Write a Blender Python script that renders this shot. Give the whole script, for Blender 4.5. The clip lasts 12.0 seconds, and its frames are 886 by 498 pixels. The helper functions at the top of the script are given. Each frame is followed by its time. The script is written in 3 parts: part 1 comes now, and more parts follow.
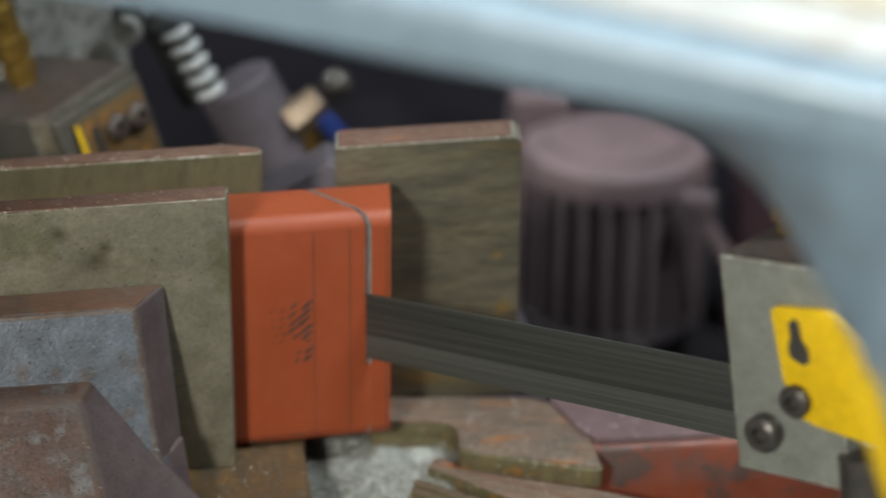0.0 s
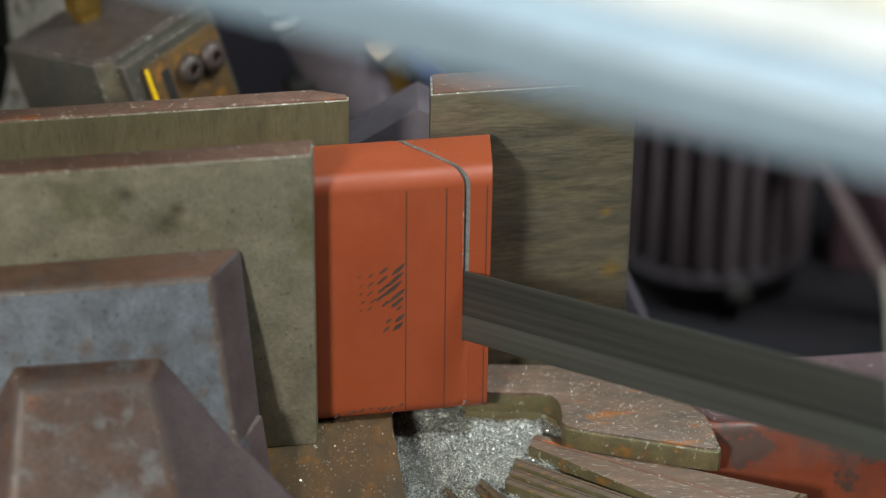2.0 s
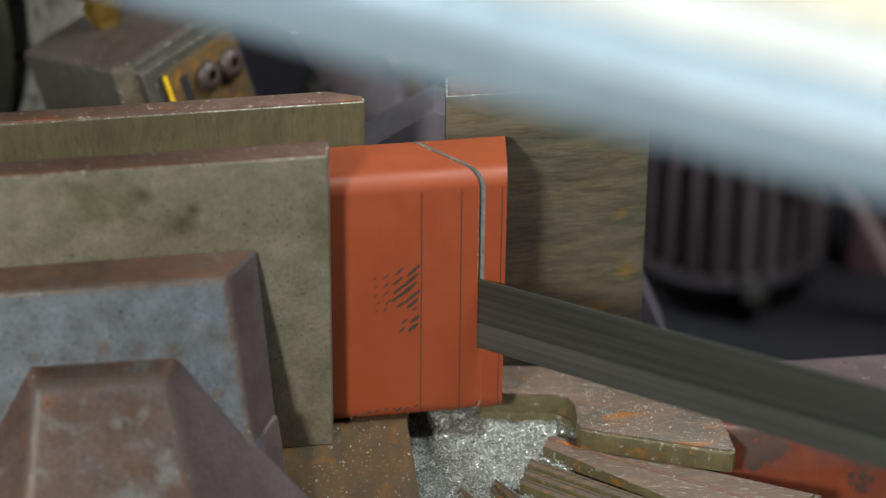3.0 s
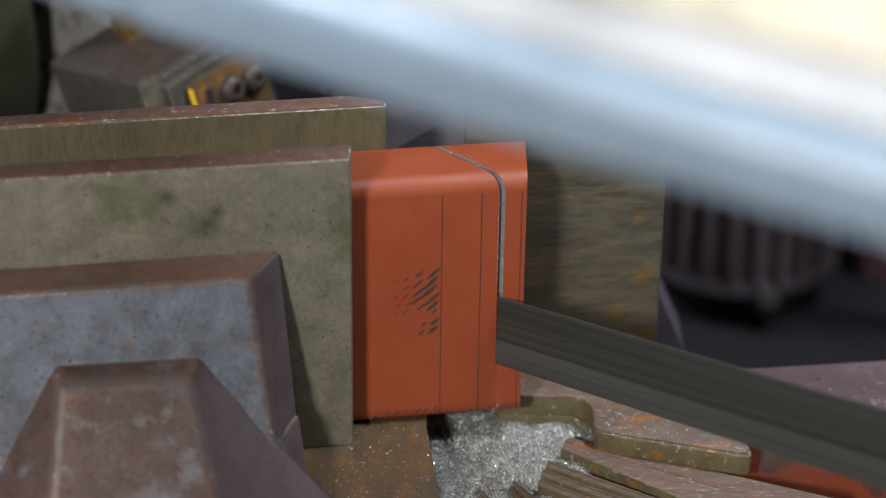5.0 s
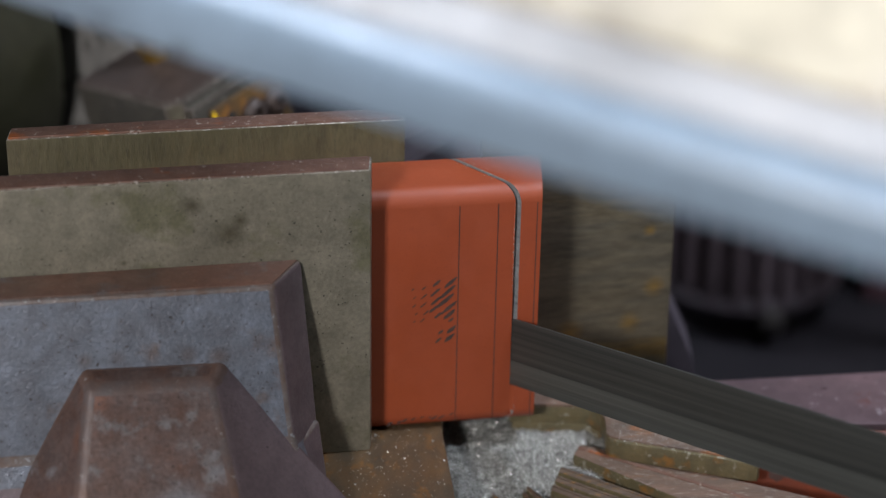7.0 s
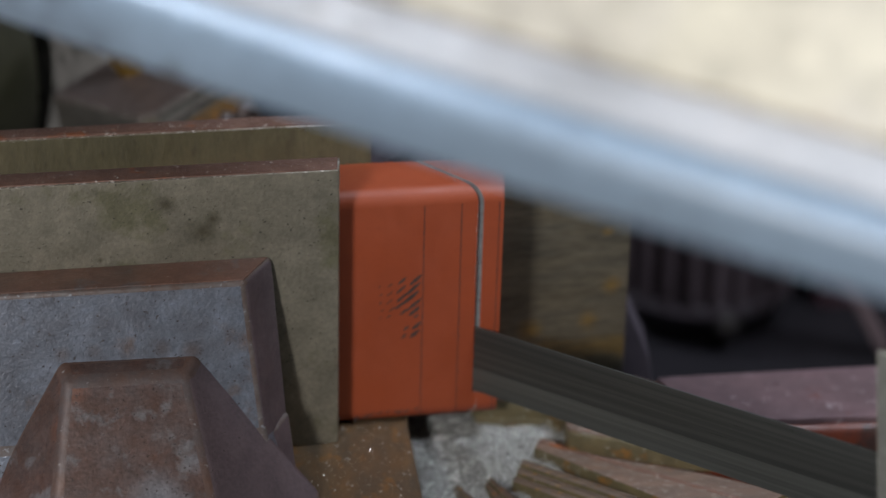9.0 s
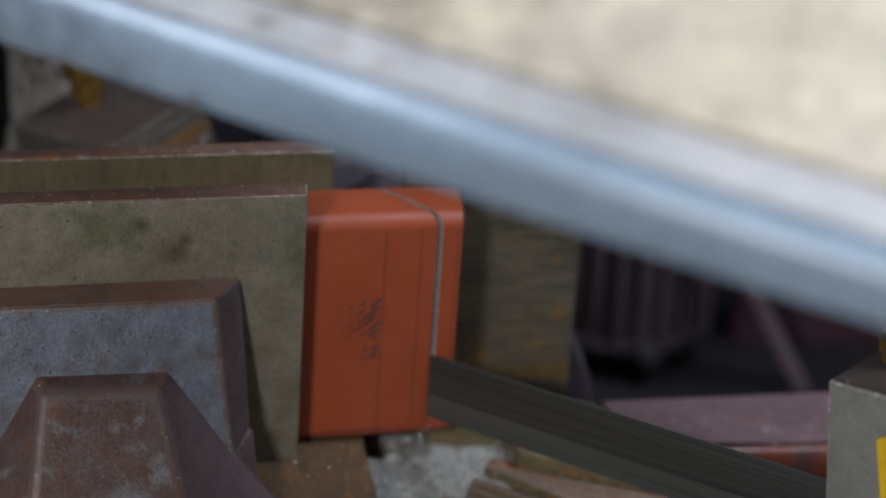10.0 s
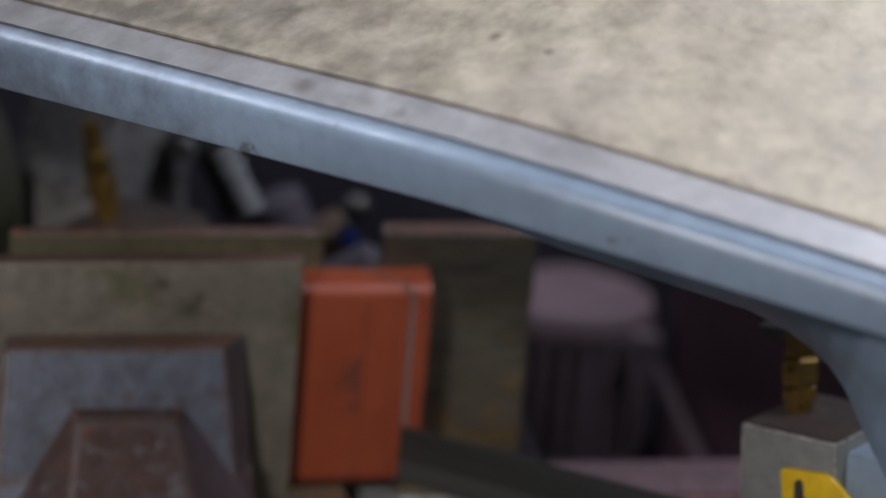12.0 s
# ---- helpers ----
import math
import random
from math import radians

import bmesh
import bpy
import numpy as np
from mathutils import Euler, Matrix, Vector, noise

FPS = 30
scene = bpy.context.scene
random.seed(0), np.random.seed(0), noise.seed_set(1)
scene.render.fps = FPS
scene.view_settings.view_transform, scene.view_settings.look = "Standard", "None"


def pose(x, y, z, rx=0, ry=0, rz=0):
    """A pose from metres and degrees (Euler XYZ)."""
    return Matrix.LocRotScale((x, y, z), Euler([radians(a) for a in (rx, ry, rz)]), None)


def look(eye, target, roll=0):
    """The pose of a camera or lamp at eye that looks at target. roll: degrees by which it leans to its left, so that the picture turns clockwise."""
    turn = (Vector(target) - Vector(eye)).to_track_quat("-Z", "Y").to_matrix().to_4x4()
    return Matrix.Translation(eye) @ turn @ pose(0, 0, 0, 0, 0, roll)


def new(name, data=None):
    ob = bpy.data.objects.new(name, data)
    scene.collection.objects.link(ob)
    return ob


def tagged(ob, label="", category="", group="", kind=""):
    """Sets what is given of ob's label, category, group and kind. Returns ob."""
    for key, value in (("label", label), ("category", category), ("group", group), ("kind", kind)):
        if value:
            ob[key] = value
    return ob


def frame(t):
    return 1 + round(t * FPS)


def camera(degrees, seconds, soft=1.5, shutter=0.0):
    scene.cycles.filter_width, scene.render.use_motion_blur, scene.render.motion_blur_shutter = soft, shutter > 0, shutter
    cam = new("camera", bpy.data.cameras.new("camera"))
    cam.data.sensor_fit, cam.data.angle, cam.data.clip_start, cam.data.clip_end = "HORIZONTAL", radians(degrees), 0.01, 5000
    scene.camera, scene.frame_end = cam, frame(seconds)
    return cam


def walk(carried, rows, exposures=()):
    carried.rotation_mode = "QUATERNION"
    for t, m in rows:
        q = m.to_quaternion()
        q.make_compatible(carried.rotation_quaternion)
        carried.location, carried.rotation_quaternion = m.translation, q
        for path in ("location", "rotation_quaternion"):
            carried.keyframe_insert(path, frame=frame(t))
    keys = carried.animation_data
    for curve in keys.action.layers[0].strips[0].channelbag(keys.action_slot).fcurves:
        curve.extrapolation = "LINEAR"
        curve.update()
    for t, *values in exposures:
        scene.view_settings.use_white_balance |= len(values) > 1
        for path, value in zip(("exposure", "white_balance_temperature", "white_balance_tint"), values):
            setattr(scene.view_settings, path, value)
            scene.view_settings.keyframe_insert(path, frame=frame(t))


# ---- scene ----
cam = camera(21.9, 12.0, soft=1.2, shutter=0.4)
cam.data.dof.use_dof = True
cam.data.dof.focus_distance = 1.115
cam.data.dof.aperture_fstop = 3.6
PATH = [
    (0, (-0.025, -1.088, 0.631), (0.062, 0.716, -0.227), 0.9),
    (0.5, (-0.027, -1.019, 0.62), (0.0, 0.765, -0.284), 0.3),
    (1, (-0.036, -0.989, 0.62), (-0.009, 0.781, -0.313), 0.4),
    (1.5, (-0.045, -0.968, 0.619), (-0.019, 0.791, -0.334), 0.6),
    (2, (-0.047, -0.962, 0.619), (-0.003, 0.792, -0.342), 0.8),
    (2.5, (-0.047, -0.966, 0.619), (-0.009, 0.79, -0.338), 0.7),
    (3, (-0.045, -0.966, 0.619), (-0.018, 0.79, -0.338), 0.6),
    (3.2, (-0.037, -0.97, 0.617), (-0.03, 0.79, -0.333), 0.4),
    (5, (-0.051, -0.978, 0.621), (-0.031, 0.782, -0.327), 0.8),
    (5.5, (-0.053, -0.983, 0.621), (-0.032, 0.78, -0.322), 0.8),
    (6, (-0.055, -0.996, 0.622), (-0.032, 0.773, -0.311), 0.8),
    (6.5, (-0.055, -1.007, 0.624), (-0.029, 0.767, -0.3), 0.9),
    (7, (-0.062, -1.008, 0.624), (-0.038, 0.766, -0.299), 1.1),
    (8.8, (-0.065, -1.035, 0.63), (-0.02, 0.742, -0.287), 1.6),
    (9, (-0.067, -1.05, 0.629), (-0.005, 0.735, -0.272), 1.6),
    (9.5, (-0.092, -1.087, 0.632), (0.034, 0.713, -0.232), 2.7),
    (10, (-0.117, -1.096, 0.635), (0.059, 0.703, -0.22), 4.0),
    (10.5, (-0.12, -1.133, 0.625), (0.008, 0.691, -0.185), 2.8),
    (11, (-0.119, -1.166, 0.626), (0.044, 0.666, -0.161), 3.5),
    (11.5, (-0.126, -1.244, 0.619), (0.051, 0.613, -0.103), 3.4),
    (12, (-0.161, -1.345, 0.6), (0.071, 0.543, -0.018), 5.0),
]
walk(cam, [(t, look(eye, target, roll)) for t, eye, target, roll in PATH],
     exposures=[(0, -0.05, 6550, 2), (3, 0.05, 6550, 1), (5.5, -0.17, 6250, 13), (7, -0.34, 6150, 14), (9.5, -0.66, 6100, 13), (10.5, -0.9, 6050, 15), (12, -1.18, 6100, 19)])

# ---- light ----
world = bpy.data.worlds.new("workshop_air")
scene.world = world
world.use_nodes = True
world.node_tree.nodes["Background"].inputs["Color"].default_value = (0.5, 0.56, 0.66, 1)
world.node_tree.nodes["Background"].inputs["Strength"].default_value = 0.035


def area_lamp(name, eye, target, sx, sy, power, colour, roll=0):
    data = bpy.data.lights.new(name, "AREA")
    data.shape, data.size, data.size_y, data.energy, data.color = "RECTANGLE", sx, sy, power, colour
    ob = new(name, data)
    ob.matrix_world = look(eye, target, roll)
    return ob


# Key light placed from the shadow directions; its real source is unseen.
area_lamp("left_key_light", (-1.85, -4.12, 2.42), (0, 0, 0.08), 0.55, 0.45, 222, (1.0, 0.97, 0.92))
# Both tubes are unseen additions, set by the bright tops and ridge highlight.
area_lamp("tube_light_over_saw", (0.8, -0.2, 1.85), (0.3, -0.25, 0.2), 0.8, 0.16, 52, (0.86, 0.93, 1.0))
area_lamp("tube_light_over_aisle", (-2.85, 1.25, 3.36), (-2.85, 1.25, 0), 2.2, 0.3, 225, (0.86, 0.93, 1.0), -45)


# ---- materials ----
def material(name, base, second, rough=0.5, metal=0.0, scale=40.0, bump=0.15, speck=None, speck_at=0.62, speck_scale=300.0,
             stretch=(1, 1, 1), stain=None, stain_at=0.55, stain_scale=14.0, spots=(), spot_colour=(0.07, 0.06, 0.035), bump_scale=None, speck_soft=0.05, coat=0.0, coat_rough=0.32, stain_shade=(), stain_shade_colour=(0.2, 0.17, 0.13), grain=0.16, grain_scale=700.0):
    """Two-scale surface: broad mottling from base to second, stains, fine specks and fine relief."""
    m = bpy.data.materials.new(name)
    m.use_nodes = True
    t = m.node_tree
    n, l = t.nodes, t.links
    b = n["Principled BSDF"]
    co = n.new("ShaderNodeTexCoord")
    mp = n.new("ShaderNodeMapping")
    mp.inputs["Scale"].default_value = stretch
    l.new(co.outputs["Object"], mp.inputs["Vector"])

    def fac(sc, lo, hi, detail=6.0):
        no = n.new("ShaderNodeTexNoise")
        no.inputs["Scale"].default_value = sc
        no.inputs["Detail"].default_value = detail
        no.inputs["Roughness"].default_value = 0.62
        l.new(mp.outputs["Vector"], no.inputs["Vector"])
        r = n.new("ShaderNodeMapRange")
        r.inputs["From Min"].default_value, r.inputs["From Max"].default_value = lo, hi
        l.new(no.outputs["Fac"], r.inputs["Value"])
        return r.outputs["Result"], no.outputs["Fac"]

    def mix(f, a, c):
        x = n.new("ShaderNodeMix")
        x.data_type = "RGBA"
        l.new(f, x.inputs["Factor"])
        for socket, v in ((x.inputs["A"], a), (x.inputs["B"], c)):
            if isinstance(v, tuple):
                socket.default_value = (*v, 1)
            else:
                l.new(v, socket)
        return x.outputs["Result"]

    f, _ = fac(scale, 0.35, 0.68)
    colour = mix(f, base, second)
    if stain:
        f, _ = fac(stain_scale, stain_at, stain_at + 0.1)
        colour = mix(f, colour, stain)
    # Second list: rust patches, and the bow's light falloff painted into colour.
    for x, y, z, r, tone in [(*p, spot_colour) for p in spots] + [(*p, stain_shade_colour) for p in stain_shade]:
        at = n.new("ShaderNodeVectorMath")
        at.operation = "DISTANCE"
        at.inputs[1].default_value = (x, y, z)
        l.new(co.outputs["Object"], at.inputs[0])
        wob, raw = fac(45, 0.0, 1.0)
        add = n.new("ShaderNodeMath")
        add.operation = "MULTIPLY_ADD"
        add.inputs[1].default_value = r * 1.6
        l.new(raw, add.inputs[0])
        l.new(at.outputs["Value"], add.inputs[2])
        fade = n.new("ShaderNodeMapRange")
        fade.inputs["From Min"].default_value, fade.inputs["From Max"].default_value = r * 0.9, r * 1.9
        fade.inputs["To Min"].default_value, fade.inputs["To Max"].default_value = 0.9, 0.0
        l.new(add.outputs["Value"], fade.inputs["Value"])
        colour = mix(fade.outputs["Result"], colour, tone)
    f, fine = fac(speck_scale, speck_at, speck_at + speck_soft, 3.0)
    if speck:
        colour = mix(f, colour, speck)
    if grain:
        f, _ = fac(grain_scale, 0.3, 0.7, 8.0)
        f2, _ = fac(grain_scale * 0.16, 0.3, 0.7, 4.0)
        both = n.new("ShaderNodeMath")
        both.operation = "ADD"
        l.new(f, both.inputs[0])
        l.new(f2, both.inputs[1])
        tone = n.new("ShaderNodeMapRange")
        tone.inputs["From Min"].default_value, tone.inputs["From Max"].default_value = 0.3, 1.7
        tone.inputs["To Min"].default_value, tone.inputs["To Max"].default_value = 1 - grain, 1 + grain
        l.new(both.outputs["Value"], tone.inputs["Value"])
        hsv = n.new("ShaderNodeHueSaturation")
        l.new(colour, hsv.inputs["Color"])
        l.new(tone.outputs["Result"], hsv.inputs["Value"])
        colour = hsv.outputs["Color"]
    l.new(colour, b.inputs["Base Color"])
    rr = n.new("ShaderNodeMapRange")
    rr.inputs["To Min"].default_value, rr.inputs["To Max"].default_value = rough - 0.1, rough + 0.12
    f2, med = fac(scale * 3, 0.3, 0.7)
    l.new(f2, rr.inputs["Value"])
    l.new(rr.outputs["Result"], b.inputs["Roughness"])
    b.inputs["Metallic"].default_value = metal
    b.inputs["Coat Weight"].default_value, b.inputs["Coat Roughness"].default_value = coat, coat_rough
    b.inputs["Coat IOR"].default_value = 1.85
    if bump:
        bp = n.new("ShaderNodeBump")
        bp.inputs["Strength"].default_value = bump
        bp.inputs["Distance"].default_value = 0.0006
        f3, fb = fac(bump_scale or speck_scale, 0.2, 0.8)
        l.new(f3, bp.inputs["Height"])
        l.new(bp.outputs["Normal"], b.inputs["Normal"])
    return m


RED = material("red_primer", (0.3, 0.058, 0.018), (0.26, 0.05, 0.016), 0.5, 0, 18, 0.06, (0.24, 0.043, 0.016), 0.66, 420, bump_scale=900, grain=0.05)
SAWN = material("sawn_steel", (0.46, 0.46, 0.45), (0.28, 0.28, 0.28), 0.42, 0.5, 160, 0.4, (0.7, 0.7, 0.68), 0.64, 700, stretch=(1, 1, 3))
SCRIBE = material("scribe_mark", (0.04, 0.026, 0.022), (0.08, 0.042, 0.032), 0.6, 0, 200, 0)
EDGE = material("worn_bright_edge", (0.52, 0.49, 0.42), (0.26, 0.235, 0.18), 0.32, 0.55, 120, 0.5, (0.85, 0.83, 0.78), 0.56, 420)
JAW = material("ground_jaw_steel", (0.245, 0.22, 0.165), (0.175, 0.16, 0.118), 0.46, 0.3, 34, 0.45, (0.05, 0.045, 0.035), 0.655, 520,
               stain=(0.15, 0.14, 0.085), stain_at=0.56, stain_scale=24, spots=((-0.15, -0.0406, 0.127, 0.009), (-0.145, -0.0397, 0.134, 0.005), (-0.168, -0.0433, 0.143, 0.006), (-0.2, -0.0485, 0.115, 0.002)), grain=0.24, grain_scale=480)
JAWDARK = material("oily_jaw_steel", (0.145, 0.122, 0.08), (0.095, 0.085, 0.062), 0.38, 0.3, 30, 0.35, (0.08, 0.074, 0.056), 0.52, 75,
                   stretch=(0.3, 1, 2.0), stain=(0.17, 0.115, 0.042), stain_at=0.56, stain_scale=16, bump_scale=400, speck_soft=0.2, grain=0.36, grain_scale=330,
                   spots=((0.064, 0.0544, 0.05, 0.006), (0.052, 0.0525, 0.03, 0.007), (0.02, 0.0474, 0.026, 0.008), (0.06, 0.0538, 0.084, 0.004)), spot_colour=(0.22, 0.135, 0.035))
JAWLEFT = material("ground_olive_steel", (0.135, 0.118, 0.066), (0.108, 0.096, 0.056), 0.4, 0.3, 90, 0.35, (0.085, 0.074, 0.046), 0.56, 200,
                   stretch=(1.4, 1, 0.4), bump_scale=400, speck_soft=0.2)
RUSTTOP = material("rust_brown_top", (0.15, 0.08, 0.058), (0.2, 0.115, 0.085), 0.48, 0.15, 70, 0.7, (0.42, 0.37, 0.33), 0.63, 330,
                   stain=(0.36, 0.105, 0.022), stain_at=0.55, stain_scale=36)
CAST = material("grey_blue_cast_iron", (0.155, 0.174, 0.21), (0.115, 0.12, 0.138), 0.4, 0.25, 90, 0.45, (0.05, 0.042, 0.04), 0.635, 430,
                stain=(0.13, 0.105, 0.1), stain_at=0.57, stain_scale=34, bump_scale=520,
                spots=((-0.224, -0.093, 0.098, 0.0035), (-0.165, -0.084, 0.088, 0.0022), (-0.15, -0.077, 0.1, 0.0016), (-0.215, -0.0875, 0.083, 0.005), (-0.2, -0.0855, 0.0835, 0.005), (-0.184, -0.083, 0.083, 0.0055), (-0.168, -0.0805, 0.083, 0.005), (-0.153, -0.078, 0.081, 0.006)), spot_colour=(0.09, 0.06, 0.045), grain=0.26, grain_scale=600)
CASTBROWN = material("brown_worn_cast_iron", (0.105, 0.056, 0.041), (0.115, 0.085, 0.078), 0.42, 0.2, 60, 0.25, (0.05, 0.032, 0.028), 0.625, 600,
                     stain=(0.17, 0.155, 0.155), stain_at=0.535, stain_scale=75, spots=((-0.165, -0.128, 0.03, 0.014), (-0.158, -0.14, 0.015, 0.02), (-0.185, -0.14, 0.012, 0.014), (-0.15, -0.115, 0.04, 0.007)), spot_colour=(0.2, 0.2, 0.215), bump_scale=480, grain=0.32, grain_scale=420, stain_shade=((-0.209, -0.1, 0.072, 0.009), (-0.212, -0.108, 0.055, 0.008), (-0.152, -0.093, 0.068, 0.006)), stain_shade_colour=(0.2, 0.07, 0.03))
CASTRUST = material("rusty_cast_edge", (0.14, 0.078, 0.055), (0.12, 0.1, 0.098), 0.46, 0.15, 60, 0.3, (0.3, 0.28, 0.27), 0.66, 330)
LEDGE = material("rust_stained_ledge", (0.17, 0.088, 0.062), (0.125, 0.078, 0.062), 0.46, 0.1, 24, 0.3, (0.24, 0.2, 0.18), 0.66, 480, stain=(0.13, 0.115, 0.115), stain_at=0.58, stain_scale=50, grain=0.25)
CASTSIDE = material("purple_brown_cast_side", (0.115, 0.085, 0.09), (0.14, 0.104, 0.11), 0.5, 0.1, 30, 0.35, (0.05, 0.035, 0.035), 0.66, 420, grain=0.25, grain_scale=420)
CASTEDGE = material("rubbed_cast_edge", (0.16, 0.145, 0.14), (0.12, 0.075, 0.055), 0.44, 0.2, 90, 0.3, (0.28, 0.28, 0.29), 0.62, 330)
BED = material("rusty_bed_plate", (0.125, 0.072, 0.032), (0.07, 0.055, 0.036), 0.42, 0.25, 60, 0.5, (0.2, 0.16, 0.12), 0.64, 330,
               stain=(0.2, 0.09, 0.02), stain_at=0.55, stain_scale=44, stretch=(1, 0.6, 1))
BEDTOP = material("worn_swivel_plate", (0.19, 0.122, 0.088), (0.11, 0.084, 0.066), 0.4, 0.25, 42, 0.6, (0.3, 0.26, 0.22), 0.6, 300,
                  stain=(0.3, 0.11, 0.03), stain_at=0.57, stain_scale=34, stretch=(0.7, 2.6, 1))
OLIVE = material("olive_plate_edge", (0.16, 0.125, 0.06), (0.085, 0.078, 0.045), 0.42, 0.25, 60, 0.6, (0.3, 0.28, 0.22), 0.62, 280,
                 stain=(0.23, 0.115, 0.03), stain_at=0.57, stain_scale=60)
FINGER = material("layered_brown_steel", (0.155, 0.112, 0.082), (0.1, 0.075, 0.058), 0.4, 0.25, 60, 0.4, (0.27, 0.14, 0.035), 0.6, 200, stretch=(0.4, 3, 1),
                  stain=(0.24, 0.105, 0.028), stain_at=0.59, stain_scale=40)
CHIP = material("bright_steel_chips", (0.78, 0.78, 0.74), (0.34, 0.34, 0.31), 0.28, 0.55, 300, 0.2)
CHIPBED = material("grey_steel_swarf", (0.27, 0.265, 0.24), (0.1, 0.098, 0.09), 0.45, 0.5, 300, 0.9, (0.62, 0.62, 0.58), 0.58, 1100)
TABLERED = material("red_table_paint", (0.15, 0.027, 0.007), (0.085, 0.016, 0.006), 0.5, 0, 24, 0.3, (0.045, 0.02, 0.014), 0.57, 50,
                    stain=(0.055, 0.021, 0.014), stain_at=0.54, stain_scale=18)
TABLETOP = material("worn_purple_table_top", (0.18, 0.115, 0.122), (0.125, 0.085, 0.09), 0.36, 0.2, 26, 0.3, (0.32, 0.26, 0.27), 0.63, 170, stain=(0.16, 0.04, 0.02), stain_at=0.6, stain_scale=30)
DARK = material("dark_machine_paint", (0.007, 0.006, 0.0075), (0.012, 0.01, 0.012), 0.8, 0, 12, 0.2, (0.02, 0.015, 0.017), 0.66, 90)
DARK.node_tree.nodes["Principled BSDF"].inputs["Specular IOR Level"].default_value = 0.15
PANEL = material("slate_panel_paint", (0.034, 0.03, 0.04), (0.045, 0.038, 0.048), 0.6, 0, 8, 0.2, (0.07, 0.05, 0.055), 0.66, 60)
MOTORDARK = material("dark_motor_flange", (0.04, 0.03, 0.034), (0.03, 0.023, 0.026), 0.45, 0, 20, 0.15)
PURPLE = material("purple_grey_paint", (0.095, 0.077, 0.092), (0.072, 0.06, 0.07), 0.55, 0, 20, 0.2, (0.17, 0.14, 0.15), 0.66, 140)
MOTOR = material("motor_brown_paint", (0.175, 0.115, 0.12), (0.13, 0.09, 0.096), 0.58, 0, 20, 0.15, (0.2, 0.15, 0.16), 0.68, 160)
MOTORSIDE = material("motor_fin_paint", (0.135, 0.1, 0.106), (0.105, 0.08, 0.087), 0.36, 0, 20, 0.15)
BRASS = material("dirty_brass", (0.26, 0.155, 0.032), (0.16, 0.095, 0.025), 0.36, 0.6, 60, 0.2, (0.07, 0.042, 0.016), 0.6, 140)
CHROME = material("chrome", (0.95, 0.95, 0.94), (0.85, 0.85, 0.85), 0.28, 0.55, 40, 0)
STEEL = material("dull_bolt_steel", (0.105, 0.092, 0.085), (0.066, 0.06, 0.055), 0.38, 0.5, 80, 0.2)
BRIGHTSTEEL = material("milled_steel", (0.3, 0.3, 0.265), (0.24, 0.24, 0.215), 0.42, 0.3, 30, 0.15, (0.17, 0.16, 0.14), 0.66, 260)
GUIDE = material("oily_guide_steel", (0.095, 0.086, 0.07), (0.06, 0.055, 0.046), 0.38, 0.35, 40, 0.3, (0.22, 0.2, 0.17), 0.65, 260)
RUBBED = material("rubbed_guide_edge", (0.16, 0.135, 0.115), (0.1, 0.082, 0.07), 0.4, 0.35, 90, 0.3, (0.5, 0.47, 0.43), 0.62, 420)
GUIDETOP = material("brown_guide_top", (0.075, 0.053, 0.045), (0.052, 0.039, 0.034), 0.45, 0.2, 50, 0.35, (0.4, 0.37, 0.34), 0.68, 330)
VALVE = material("dull_bronze_valve", (0.22, 0.155, 0.105), (0.15, 0.105, 0.07), 0.4, 0.4, 60, 0.2)
YELLOW = material("yellow_paint", (0.85, 0.55, 0.01), (0.78, 0.48, 0.01), 0.4, 0, 30, 0.05)
YELLOWRUST = material("rust_yellow_paint", (0.115, 0.066, 0.023), (0.07, 0.042, 0.022), 0.5, 0.1, 70, 0.4, (0.3, 0.17, 0.018), 0.64, 60,
                      stain=(0.24, 0.1, 0.018), stain_at=0.54, stain_scale=50)
# Left end darker: light falloff painted into the blue along with dirt.
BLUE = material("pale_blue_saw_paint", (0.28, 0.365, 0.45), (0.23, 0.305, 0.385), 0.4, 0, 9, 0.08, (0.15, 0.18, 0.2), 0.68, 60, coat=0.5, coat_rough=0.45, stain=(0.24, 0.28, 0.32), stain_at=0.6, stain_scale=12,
                stain_shade=((0.42, -0.31, 0.33, 0.3),), stain_shade_colour=(0.09, 0.1, 0.12), grain_scale=90)
# Strip darkens leftwards: dirt plus fading light, both put into the colour.
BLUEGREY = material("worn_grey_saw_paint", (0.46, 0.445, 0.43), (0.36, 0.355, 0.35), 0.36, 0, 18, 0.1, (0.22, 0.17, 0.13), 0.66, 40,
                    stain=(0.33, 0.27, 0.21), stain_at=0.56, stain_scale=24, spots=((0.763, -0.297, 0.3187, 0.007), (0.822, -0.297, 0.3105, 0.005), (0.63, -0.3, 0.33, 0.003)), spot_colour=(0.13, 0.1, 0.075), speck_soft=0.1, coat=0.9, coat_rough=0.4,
                    stain_shade=((0.48, -0.3, 0.345, 0.38),), stain_shade_colour=(0.13, 0.115, 0.1), grain_scale=120)
